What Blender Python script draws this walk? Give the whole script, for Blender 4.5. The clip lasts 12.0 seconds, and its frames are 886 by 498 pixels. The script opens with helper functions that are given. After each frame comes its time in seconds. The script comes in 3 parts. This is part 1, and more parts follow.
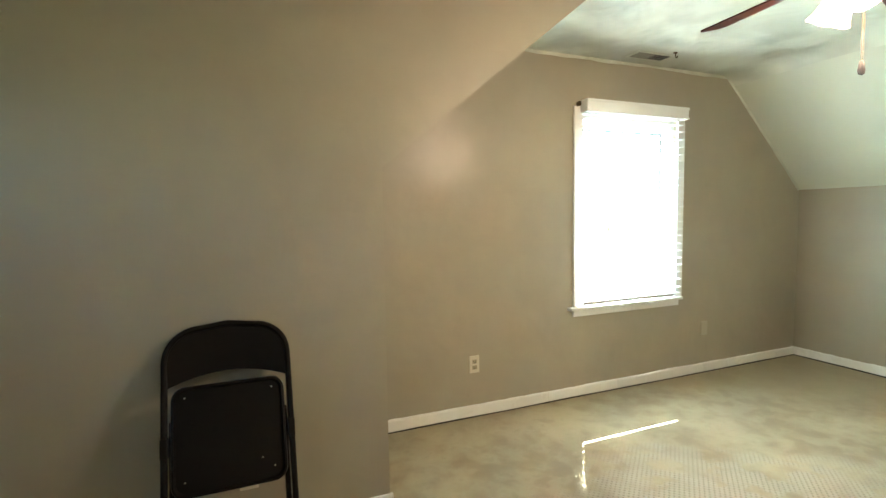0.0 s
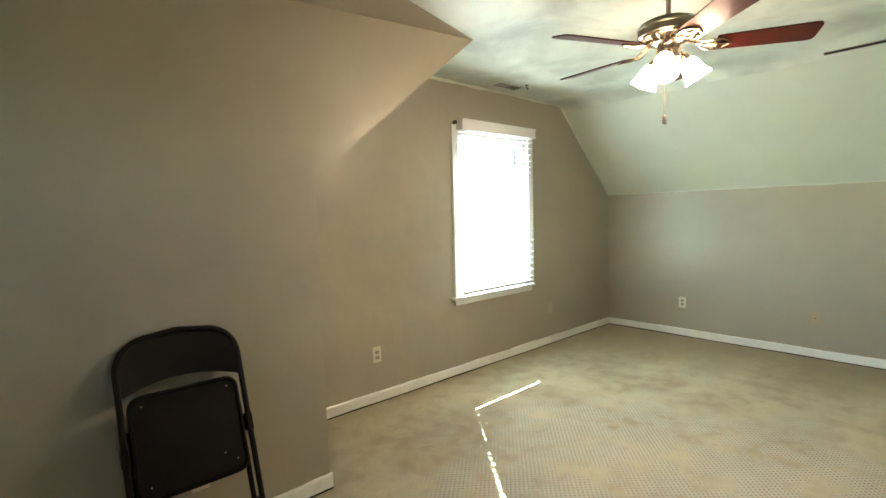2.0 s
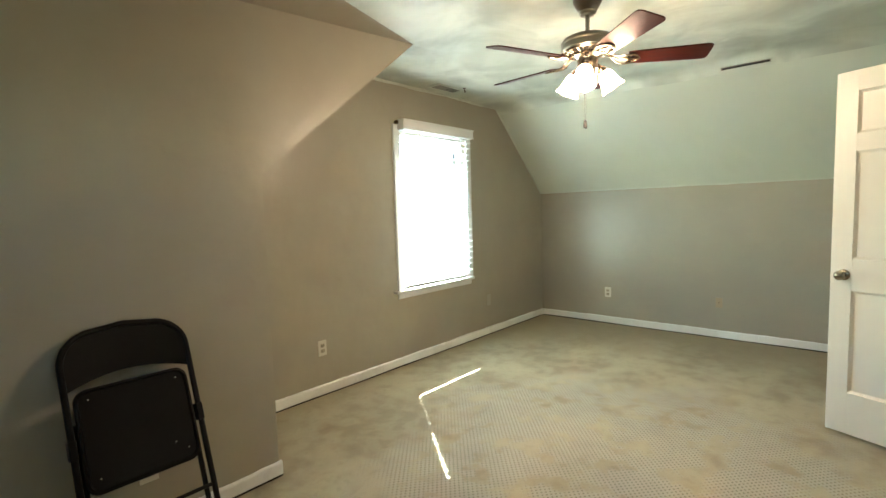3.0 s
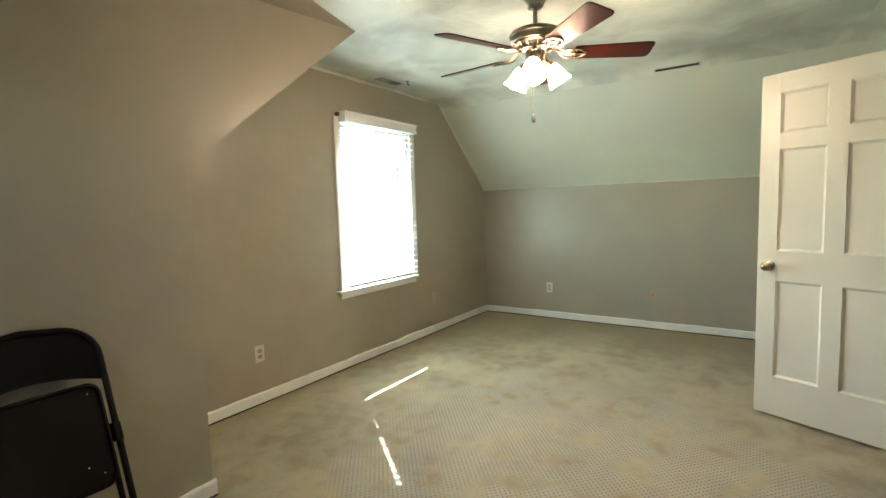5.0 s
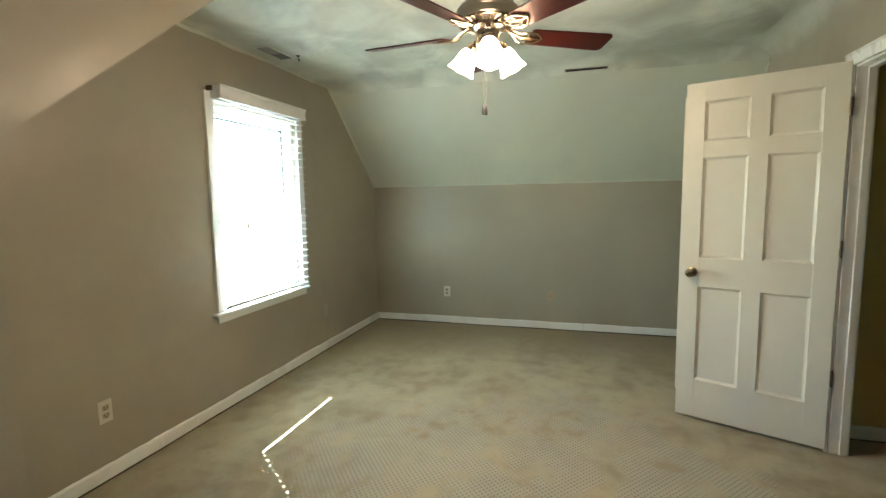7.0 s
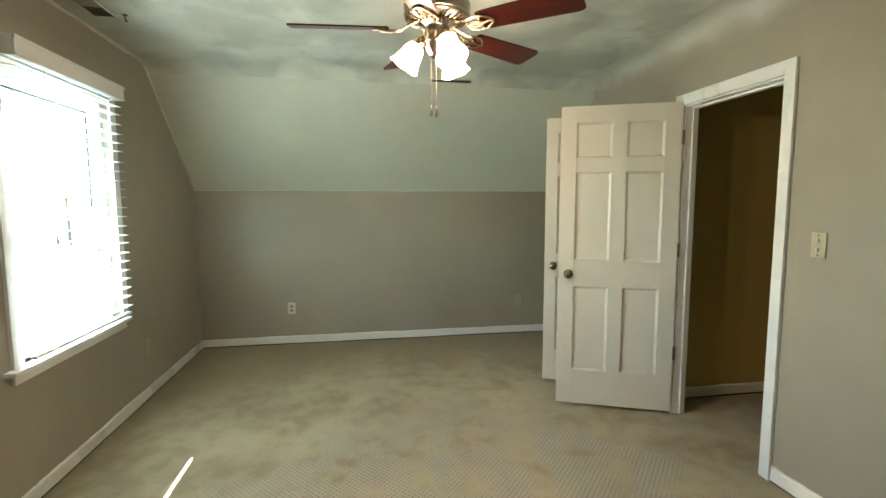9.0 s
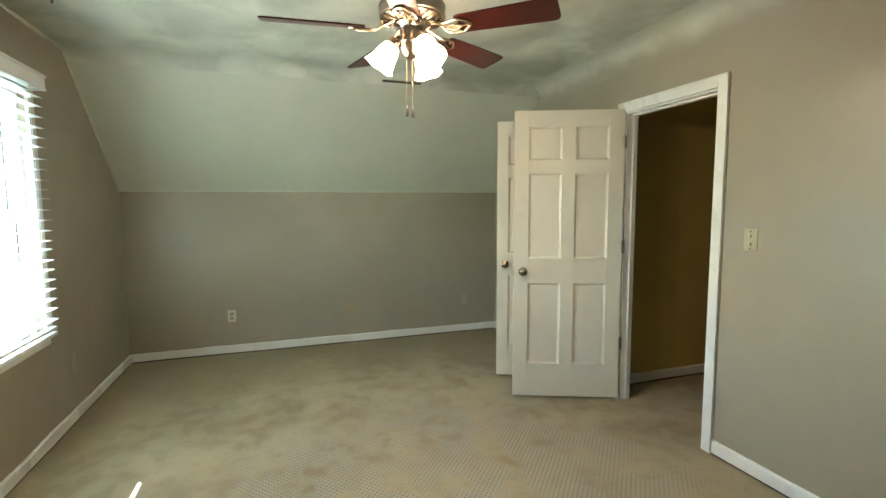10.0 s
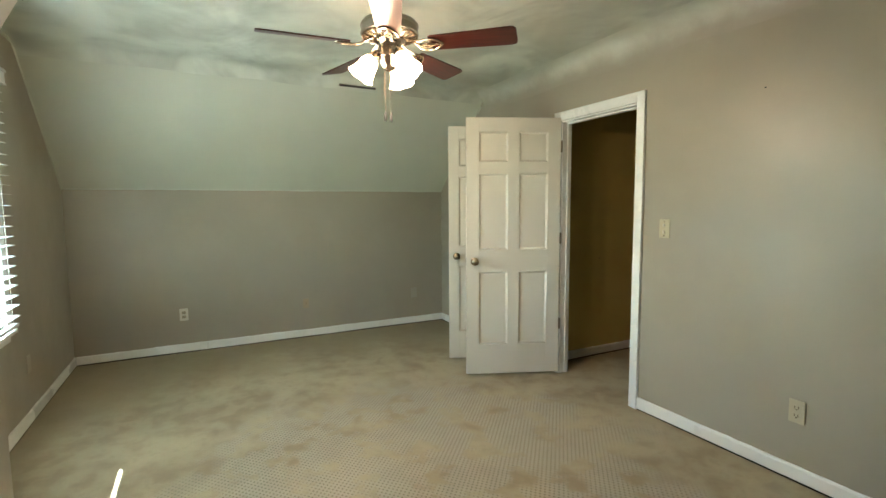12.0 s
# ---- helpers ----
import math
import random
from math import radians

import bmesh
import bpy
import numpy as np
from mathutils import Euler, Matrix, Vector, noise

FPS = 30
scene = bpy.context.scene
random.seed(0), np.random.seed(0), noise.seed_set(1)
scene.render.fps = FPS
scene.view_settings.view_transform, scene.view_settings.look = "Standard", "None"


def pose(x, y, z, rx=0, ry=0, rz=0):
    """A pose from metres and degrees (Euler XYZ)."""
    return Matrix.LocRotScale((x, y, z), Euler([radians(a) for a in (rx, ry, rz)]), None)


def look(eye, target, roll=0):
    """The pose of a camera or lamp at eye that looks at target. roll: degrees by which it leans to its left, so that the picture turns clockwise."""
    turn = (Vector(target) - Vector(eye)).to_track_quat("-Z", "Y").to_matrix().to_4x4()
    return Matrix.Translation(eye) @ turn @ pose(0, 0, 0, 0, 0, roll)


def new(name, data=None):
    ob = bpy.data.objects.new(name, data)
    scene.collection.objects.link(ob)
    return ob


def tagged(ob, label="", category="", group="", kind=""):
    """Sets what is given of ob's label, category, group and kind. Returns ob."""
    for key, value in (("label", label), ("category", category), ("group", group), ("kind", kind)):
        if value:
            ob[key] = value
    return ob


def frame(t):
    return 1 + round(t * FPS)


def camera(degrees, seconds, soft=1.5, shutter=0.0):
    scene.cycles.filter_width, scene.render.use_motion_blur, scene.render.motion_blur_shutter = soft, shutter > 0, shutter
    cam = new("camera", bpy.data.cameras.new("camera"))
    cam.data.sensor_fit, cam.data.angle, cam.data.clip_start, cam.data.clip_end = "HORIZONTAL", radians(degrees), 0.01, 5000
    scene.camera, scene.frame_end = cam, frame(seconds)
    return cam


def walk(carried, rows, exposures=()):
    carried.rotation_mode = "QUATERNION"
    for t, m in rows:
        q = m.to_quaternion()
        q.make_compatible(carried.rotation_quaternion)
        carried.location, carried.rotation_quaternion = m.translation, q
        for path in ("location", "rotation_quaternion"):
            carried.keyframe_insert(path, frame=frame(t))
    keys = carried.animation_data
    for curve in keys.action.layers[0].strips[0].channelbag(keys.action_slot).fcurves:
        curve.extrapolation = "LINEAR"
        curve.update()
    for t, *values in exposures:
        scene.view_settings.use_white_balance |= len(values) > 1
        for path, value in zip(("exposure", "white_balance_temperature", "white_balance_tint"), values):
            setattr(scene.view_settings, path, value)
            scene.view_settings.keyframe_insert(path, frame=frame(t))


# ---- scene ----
cam = camera(86.3, 12.0)
METRES, EYE, TILT, LEAN, TURN = 3.1, 1.5, 0.0, 0.0, -22.7
PATH = [
    (0, (0.099, 0.157, 1.354), (0.855, 2.003, 1.211), -0.9),
    (0.5, (0.001, 0.161, 1.357), (0.945, 1.919, 1.221), -1.3),
    (1, (-0.13, 0.137, 1.372), (0.947, 1.816, 1.234), -1.4),
    (1.5, (-0.318, 0.097, 1.388), (0.879, 1.693, 1.241), -1.6),
    (2, (-0.431, 0.064, 1.38), (0.895, 1.553, 1.229), -1.6),
    (2.5, (-0.516, 0.008, 1.359), (0.915, 1.396, 1.205), -1.8),
    (3, (-0.553, -0.042, 1.358), (0.948, 1.27, 1.197), -1.7),
    (3.5, (-0.575, -0.08, 1.371), (0.977, 1.169, 1.198), -1.8),
    (5.5, (-0.443, 0.173, 1.332), (1.253, 1.217, 1.152), -1.4),
    (6, (-0.359, 0.319, 1.369), (1.394, 1.262, 1.174), -1.0),
    (6.5, (-0.298, 0.459, 1.392), (1.535, 1.233, 1.185), -0.9),
    (8.5, (-0.14, 1.248, 1.429), (1.845, 1.12, 1.222), -0.4),
    (9, (-0.097, 1.391, 1.416), (1.864, 1.05, 1.222), -0.1),
    (9.5, (-0.055, 1.5, 1.419), (1.871, 0.997, 1.222), -0.3),
    (10, (-0.058, 1.608, 1.412), (1.827, 0.967, 1.223), -0.3),
    (10.5, (-0.136, 1.71, 1.416), (1.715, 0.975, 1.232), -0.4),
    (11, (-0.203, 1.812, 1.409), (1.614, 0.995, 1.228), -0.3),
    (11.5, (-0.256, 1.898, 1.371), (1.531, 1.017, 1.199), -0.2),
    (12, (-0.271, 1.912, 1.371), (1.502, 1.003, 1.19), -0.4),
]
walk(cam, [(t, look(eye, target, roll)) for t, eye, target, roll in PATH], [(0, 4.74, 5720, -7), (2.5, 4.42, 5720, -7), (5.5, 4.14, 5720, -7), (6.5, 3.96, 5720, -7), (9, 3.89, 5720, -7), (12, 3.95, 5720, -7)])


# ---- world and light ----
SUN_WAY = Vector((-0.625, -0.78, 0)).normalized() * math.cos(radians(44.3)) + Vector((0, 0, -math.sin(radians(44.3))))
world = bpy.data.worlds.new("world")
scene.world = world
world.use_nodes = True
wn = world.node_tree
sky = wn.nodes.new("ShaderNodeTexSky")
sky.sky_type, sky.sun_disc = "NISHITA", False
sky.sun_elevation, sky.sun_rotation = radians(44.3), math.atan2(0.625, 0.78)
wn.links.new(sky.outputs[0], wn.nodes["Background"].inputs[0])
wn.nodes["Background"].inputs[1].default_value = 0.15

sun = new("sun", bpy.data.lights.new("sun", "SUN"))
sun.data.energy, sun.data.angle, sun.data.color = 5.0, radians(0.5), (1, 0.95, 0.86)
sun.matrix_world = look((0, 0, 8), Vector((0, 0, 8)) + SUN_WAY)
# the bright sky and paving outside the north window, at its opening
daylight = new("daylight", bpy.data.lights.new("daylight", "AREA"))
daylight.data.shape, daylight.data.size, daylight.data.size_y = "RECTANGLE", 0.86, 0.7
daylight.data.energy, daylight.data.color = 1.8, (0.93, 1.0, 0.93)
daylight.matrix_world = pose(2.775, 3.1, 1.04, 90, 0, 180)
BULB = 0.68


# ---- materials ----
def material(name, colour, rough=0.5, metal=0.0):
    m = bpy.data.materials.new(name)
    m.use_nodes = True
    b = m.node_tree.nodes["Principled BSDF"]
    b.inputs["Base Color"].default_value = (*colour, 1)
    b.inputs["Roughness"].default_value = rough
    b.inputs["Metallic"].default_value = metal
    return m


class Nodes:
    """Short hand for one material's nodes."""

    def __init__(self, m):
        self.t = m.node_tree
        self.b = self.t.nodes["Principled BSDF"]
        self.where = self.t.nodes.new("ShaderNodeTexCoord").outputs["Object"]

    def put(self, value, socket):
        if isinstance(value, (int, float)):
            socket.default_value = value
        else:
            self.t.links.new(value, socket)

    def noise(self, scale, detail=3.0, rough=0.5, warp=0.0, where=None):
        n = self.t.nodes.new("ShaderNodeTexNoise")
        for k, v in (("Scale", scale), ("Detail", detail), ("Roughness", rough), ("Distortion", warp)):
            n.inputs[k].default_value = v
        self.t.links.new(where or self.where, n.inputs["Vector"])
        return n.outputs["Fac"]

    def stretch(self, x, y, z):
        n = self.t.nodes.new("ShaderNodeMapping")
        n.inputs["Scale"].default_value = (x, y, z)
        self.t.links.new(self.where, n.inputs["Vector"])
        return n.outputs[0]

    def math(self, op, a, b=0.0, c=0.0):
        n = self.t.nodes.new("ShaderNodeMath")
        n.operation = op
        for v, s in zip((a, b, c), n.inputs):
            self.put(v, s)
        return n.outputs[0]

    def span(self, v, a, b, lo=0.0, hi=1.0):
        n = self.t.nodes.new("ShaderNodeMapRange")
        n.interpolation_type = "SMOOTHSTEP"
        for k, x in zip(range(5), (v, a, b, lo, hi)):
            self.put(x, n.inputs[k])
        return n.outputs[0]

    def mix(self, f, a, b):
        n = self.t.nodes.new("ShaderNodeMix")
        n.data_type = "RGBA"
        self.put(f, n.inputs[0])
        for v, s in ((a, n.inputs[6]), (b, n.inputs[7])):
            if isinstance(v, tuple):
                s.default_value = (*v, 1)
            else:
                self.t.links.new(v, s)
        return n.outputs[2]

    def bump(self, height, strength, distance):
        n = self.t.nodes.new("ShaderNodeBump")
        n.inputs["Strength"].default_value, n.inputs["Distance"].default_value = strength, distance
        self.t.links.new(height, n.inputs["Height"])
        old = self.b.inputs["Normal"].links
        if old:
            self.t.links.new(old[0].from_socket, n.inputs["Normal"])
        self.t.links.new(n.outputs[0], self.b.inputs["Normal"])

    def colour(self, c):
        self.t.links.new(c, self.b.inputs["Base Color"])

    def rough(self, r):
        self.put(r, self.b.inputs["Roughness"])


def paint(name, colour, rough, wave=0.004, wear=0.06, grit=0.0006):
    """Rolled wall paint: a wavy board under it, roller stipple, and faint marks."""
    m = material(name, colour, rough)
    n = Nodes(m)
    big = n.noise(0.9, 4, 0.55)
    n.colour(n.mix(n.span(big, 0.35, 0.68), tuple(c * (1 - wear) for c in colour), tuple(min(1, c * (1 + wear)) for c in colour)))
    n.rough(n.span(n.noise(2.3, 4, 0.6), 0.3, 0.7, rough - 0.04, rough + 0.07))
    n.bump(n.noise(1.6, 3, 0.5), 1.0, wave)
    n.bump(n.noise(6.5, 3, 0.6, 0.3), 1.0, wave * 0.12)
    n.bump(n.noise(260, 2, 0.6), 0.5, grit)
    return m


wall_paint = paint("greige_wall_paint", (0.35, 0.322, 0.247), 0.36, 0.02)
plate_paint = paint("greige_plate_paint", (0.385, 0.365, 0.3), 0.3, 0.0005)
hall_paint = paint("ochre_hall_paint", (0.5, 0.375, 0.11), 0.5)
trim_paint = paint("white_trim_paint", (0.8, 0.81, 0.78), 0.28, 0.001, 0.03)
frame_paint = paint("white_frame_paint", (0.76, 0.77, 0.74), 0.85, 0.001, 0.03)
frame_paint.node_tree.nodes["Principled BSDF"].inputs["Specular IOR Level"].default_value = 0.1
door_paint = paint("warm_white_door_paint", (0.69, 0.668, 0.57), 0.33, 0.001, 0.03)
plate_plastic = material("ivory_plastic", (0.62, 0.6, 0.5), 0.35)
ivory_plastic = material("aged_ivory_plastic", (0.5, 0.46, 0.31), 0.35)
socket_plastic = material("shaded_ivory_plastic", (0.4, 0.37, 0.27), 0.45)
tan_plastic = material("tan_plastic", (0.4, 0.32, 0.21), 0.4)
slot_dark = material("dark_slot", (0.02, 0.018, 0.015), 0.6)
gasket_grey = material("grey_green_gasket", (0.09, 0.12, 0.11), 0.7)
gap_shadow_dark = material("dark_gap_shadow", (0.015, 0.013, 0.01), 0.9)


def ceiling_material():
    m = material("brushed_ceiling_plaster", (0.66, 0.68, 0.58), 0.55)
    n = Nodes(m)
    swirl = n.noise(1.9, 3, 0.5, 0.5)
    n.colour(n.mix(n.span(swirl, 0.3, 0.7), (0.47, 0.495, 0.415), (0.75, 0.78, 0.675)))
    n.bump(n.noise(1.7, 3, 0.5, 0.7), 1.0, 0.05)
    n.bump(n.noise(4.5, 2, 0.5, 0.4), 1.0, 0.01)
    n.bump(n.noise(170, 3, 0.7), 0.6, 0.0012)
    return m


ceiling_paint = ceiling_material()
slope_paint = paint("pale_slope_paint", (0.62, 0.65, 0.545), 0.5, 0.01, 0.04, 0.001)


def cove_material():
    """Wall paint feathered into the ceiling's plaster by a dry brush, above 2.34 m."""
    m = material("feathered_cove_paint", (0.45, 0.43, 0.35), 0.45)
    n = Nodes(m)
    s = n.t.nodes.new("ShaderNodeSeparateXYZ")
    n.t.links.new(n.where, s.inputs[0])
    height = n.math("ADD", s.outputs[2], n.math("MULTIPLY", n.math("SUBTRACT", n.noise(3.2, 4, 0.6), 0.5), 0.16))
    n.colour(n.mix(n.span(height, 2.32, 2.47), (0.352, 0.324, 0.252), (0.6, 0.62, 0.53)))
    n.bump(n.noise(4.5, 3, 0.5, 0.4), 1.0, 0.012)
    n.bump(n.noise(200, 2, 0.6), 0.5, 0.0008)
    return m


cove_paint = cove_material()


def carpet_material():
    m = material("beige_patterned_carpet", (0.36, 0.32, 0.2), 0.72)
    n = Nodes(m)
    # worn and matted patches
    patch = n.noise(1.7, 4, 0.55, 0.4)
    blob = n.noise(8.0, 3, 0.5, 0.2)
    speck = n.noise(16.0, 3, 0.55)
    fibre = n.noise(420, 3, 0.8)
    base = n.mix(n.span(patch, 0.36, 0.64), (0.32, 0.278, 0.188), (0.45, 0.402, 0.276))
    base = n.mix(n.math("MULTIPLY", n.span(blob, 0.42, 0.6), 0.35), base, (0.49, 0.45, 0.31))
    base = n.mix(n.math("MULTIPLY", n.span(blob, 0.47, 0.3), 0.4), base, (0.28, 0.25, 0.175))
    base = n.mix(n.math("MULTIPLY", n.span(speck, 0.55, 0.68), 0.22), base, (0.25, 0.225, 0.15))
    # darker brown towards the far corner and the walls, with a ragged edge
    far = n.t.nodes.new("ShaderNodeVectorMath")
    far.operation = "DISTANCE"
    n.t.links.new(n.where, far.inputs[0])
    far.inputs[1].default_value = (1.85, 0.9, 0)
    ragged_far = n.math("ADD", far.outputs["Value"], n.math("MULTIPLY", n.noise(2.2, 4, 0.6), 1.3))
    base = n.mix(n.math("MULTIPLY", n.span(ragged_far, 2.5, 3.3), 0.8), base, (0.335, 0.288, 0.185))
    # rows of small sunk loops in a paler pile
    s = n.t.nodes.new("ShaderNodeSeparateXYZ")
    n.t.links.new(n.where, s.inputs[0])
    u = n.math("MULTIPLY", s.outputs[0], 2 * math.pi / 0.033)
    v = n.math("MULTIPLY", s.outputs[1], 2 * math.pi / 0.029)
    dots = n.math("MULTIPLY", n.math("SINE", u), n.math("SINE", v))
    dots = n.span(dots, 0.3, 0.75)
    where_seen = n.math("MULTIPLY", n.span(ragged_far, 1.6, 2.05, 1.0, 0.0), n.span(n.noise(5.0, 3, 0.6), 0.38, 0.52))
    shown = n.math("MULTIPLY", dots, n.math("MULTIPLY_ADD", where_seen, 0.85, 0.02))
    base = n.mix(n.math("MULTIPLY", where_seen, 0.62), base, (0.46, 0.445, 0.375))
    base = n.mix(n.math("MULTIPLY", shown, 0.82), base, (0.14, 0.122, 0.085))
    base = n.mix(n.math("MULTIPLY", n.span(fibre, 0.35, 0.7), 0.25), base, (0.2, 0.175, 0.105))
    n.colour(base)
    n.bump(fibre, 0.8, 0.003)
    n.bump(blob, 0.6, 0.012)
    n.b.inputs["Specular IOR Level"].default_value = 0.25
    return m


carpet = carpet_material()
chair_metal = material("black_enamelled_steel", (0.005, 0.0038, 0.003), 0.36)
chair_metal.node_tree.nodes["Principled BSDF"].inputs["Specular IOR Level"].default_value = 0.17
nc = Nodes(chair_metal)
nc.rough(nc.span(nc.noise(9, 4), 0.3, 0.7, 0.28, 0.5))
rivet_metal = material("bright_rivet", (0.7, 0.7, 0.68), 0.25, 1.0)
pewter = material("brushed_pewter", (0.33, 0.29, 0.24), 0.25, 1.0)
pewter_dark = material("dark_pewter", (0.34, 0.31, 0.26), 0.34, 1.0)
brass = material("antique_brass", (0.4, 0.33, 0.25), 0.22, 1.0)
knob_metal = material("antique_nickel", (0.33, 0.28, 0.2), 0.24, 1.0)
hinge_metal = material("tarnished_hinge", (0.13, 0.1, 0.06), 0.45, 0.8)
slat_white = material("white_slat", (0.8, 0.82, 0.82), 0.65)
vent_metal = material("dusty_vent_metal", (0.3, 0.3, 0.26), 0.6)
slat_white.node_tree.nodes["Principled BSDF"].inputs["Specular IOR Level"].default_value = 0.1
cord_white = material("white_cord", (0.75, 0.75, 0.7), 0.7)


def blade_material():
    m = material("cherry_veneer", (0.12, 0.02, 0.012), 0.3)
    m.node_tree.nodes["Principled BSDF"].inputs["Specular Tint"].default_value = (1, 0.5, 0.36, 1)
    n = Nodes(m)
    g = n.noise(6, 6, 0.6, 0.4, n.stretch(1, 14, 1))
    n.colour(n.mix(n.span(g, 0.3, 0.7), (0.018, 0.003, 0.0026), (0.05, 0.0075, 0.005)))
    return m


blade_wood = blade_material()


def glowing(name, colour, strength):
    m = material(name, (0.85, 0.8, 0.7), 0.3)
    b = m.node_tree.nodes["Principled BSDF"]
    b.inputs["Emission Color"].default_value = (*colour, 1)
    b.inputs["Emission Strength"].default_value = strength
    return m


shade_glass = glowing("lit_frosted_glass", (1.0, 0.62, 0.4), 3.2)
glass = bpy.data.materials.new("window_glass")
glass.use_nodes = True
gt = glass.node_tree
gt.nodes.remove(gt.nodes["Principled BSDF"])
clear, gloss, facing, power, both = (gt.nodes.new("ShaderNode" + k) for k in ("BsdfTransparent", "BsdfGlossy", "LayerWeight", "MapRange", "MixShader"))
gloss.inputs["Roughness"].default_value = 0.03
power.inputs["From Min"].default_value, power.inputs["To Min"].default_value, power.inputs["To Max"].default_value = 0.5, 0.04, 0.5
gt.links.new(facing.outputs["Facing"], power.inputs[0])
gt.links.new(power.outputs[0], both.inputs[0])
gt.links.new(clear.outputs[0], both.inputs[1])
gt.links.new(gloss.outputs[0], both.inputs[2])
gt.links.new(both.outputs[0], gt.nodes["Material Output"].inputs["Surface"])


# ---- mesh helpers ----
def box(bm, x0, x1, y0, y1, z0, z1, bevel=0.0):
    vs = [bm.verts.new((x, y, z)) for x in (x0, x1) for y in (y0, y1) for z in (z0, z1)]
    made = [bm.faces.new([vs[i] for i in f]) for f in ((0, 1, 3, 2), (4, 6, 7, 5), (0, 4, 5, 1), (2, 3, 7, 6), (0, 2, 6, 4), (1, 5, 7, 3))]
    if bevel:
        edges = list({e for f in made for e in f.edges})
        bmesh.ops.bevel(bm, geom=edges, offset=bevel, segments=2, affect="EDGES", profile=0.5)


def part(name, bm, mat, parent=None, label="", smooth=False):
    me = bpy.data.meshes.new(name)
    bmesh.ops.recalc_face_normals(bm, faces=bm.faces)
    bm.to_mesh(me)
    bm.free()
    for m in mat if isinstance(mat, list) else [mat]:
        me.materials.append(m)
    if smooth:
        for p in me.polygons:
            p.use_smooth = True
        me.set_sharp_from_angle(angle=radians(35))
    ob = new(name, me)
    ob.parent = parent
    return tagged(ob, label)


def boxes(name, items, mat, parent=None, label="", bevel=0.0):
    bm = bmesh.new()
    for b in items:
        box(bm, *b, bevel=bevel)
    return part(name, bm, mat, parent, label)


def structure(ob, category=""):
    return tagged(ob, category=category, kind="structure")


def prism(bm, outline, axis, a, b):
    """An outline in two axes, drawn out along the third from a to b."""
    def at(p, d):
        return {"x": (d, p[0], p[1]), "y": (p[0], d, p[1]), "z": (p[0], p[1], d)}[axis]
    lo = [bm.verts.new(at(p, a)) for p in outline]
    hi = [bm.verts.new(at(p, b)) for p in outline]
    bm.faces.new(lo)
    bm.faces.new(hi[::-1])
    for i in range(len(outline)):
        j = (i + 1) % len(outline)
        bm.faces.new((lo[i], lo[j], hi[j], hi[i]))


def lathe(bm, profile, steps=24, m=None, close=False):
    """Turn (radius, height) pairs about z; then lay by m."""
    rings = []
    for r, z in profile:
        rings.append([bm.verts.new((m or Matrix()) @ Vector((r * math.cos(a), r * math.sin(a), z)))
                      for a in (2 * math.pi * i / steps for i in range(steps))])
    for p, q in zip(rings, rings[1:]):
        for i in range(steps):
            j = (i + 1) % steps
            bm.faces.new((p[i], p[j], q[j], q[i]))
    if close:
        bm.faces.new(rings[0][::-1])
        bm.faces.new(rings[-1])


def tube(bm, points, radius, steps=10, flat=1.0):
    """A round tube through the points."""
    pts = [Vector(p) for p in points]
    rings, side = [], None
    for i, p in enumerate(pts):
        way = (pts[min(i + 1, len(pts) - 1)] - pts[max(i - 1, 0)]).normalized()
        if side is None:
            side = way.cross(Vector((0, 0, 1)) if abs(way.z) < 0.9 else Vector((0, 1, 0))).normalized()
        side = (side - way * side.dot(way)).normalized()
        up = way.cross(side)
        rings.append([bm.verts.new(p + side * radius * math.cos(a) + up * radius * flat * math.sin(a))
                      for a in (2 * math.pi * k / steps for k in range(steps))])
    for p, q in zip(rings, rings[1:]):
        for i in range(steps):
            j = (i + 1) % steps
            bm.faces.new((p[i], p[j], q[j], q[i]))
    bm.faces.new(rings[0][::-1])
    bm.faces.new(rings[-1])


def empty(name, m, label, category, group=""):
    ob = new(name)
    ob.matrix_world = m
    ob.empty_display_size = 0.1
    return tagged(ob, label, category, group)


# ---- the room's plan ----
WEST, EAST, SOUTH, NORTH = -1.7, 4.765, -0.65, 2.94
KNEE, TOP, RIDGE_X = 1.54, 2.455, 3.79
NEAR_KNEE = 1.565
NEAR_Y, NEAR_X, TIP_X = 2.188, 0.648, 1.762
T = 0.12
ST = 0.092
OPEN_W, OPEN_E, OPEN_TOP = 1.935, 2.665, 2.03
C_W, C_E = 3.095, 3.76
WIN = (2.315, 3.235, 0.675, 2.055)

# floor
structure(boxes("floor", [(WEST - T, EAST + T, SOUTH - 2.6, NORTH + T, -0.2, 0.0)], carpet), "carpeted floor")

# flat ceiling and the pale slope under the roof
structure(boxes("ceiling", [(WEST - T, RIDGE_X + 0.02, SOUTH - 2.6, NORTH + T, TOP, TOP + T)], ceiling_paint), "ceiling")
bm = bmesh.new()
prism(bm, [(EAST, KNEE), (EAST + T, KNEE), (EAST + T, KNEE + 0.13), (RIDGE_X + 0.02, TOP + T), (RIDGE_X + 0.02, TOP), (RIDGE_X, TOP)], "y", SOUTH - ST, NORTH)
structure(part("ceiling_slope", bm, slope_paint), "ceiling")

# north wall with the window's opening
x0, x1, z0, z1 = WIN
structure(boxes("wall_north", [(WEST - T, x0, NORTH, NORTH + T, 0, TOP), (x1, EAST + T, NORTH, NORTH + T, 0, TOP),
                               (x0, x1, NORTH, NORTH + T, 0, z0), (x0, x1, NORTH, NORTH + T, z1, TOP)], wall_paint), "wall")
# east knee wall
structure(boxes("wall_east", [(EAST, EAST + T, SOUTH - ST, NORTH, 0, KNEE)], wall_paint), "wall")
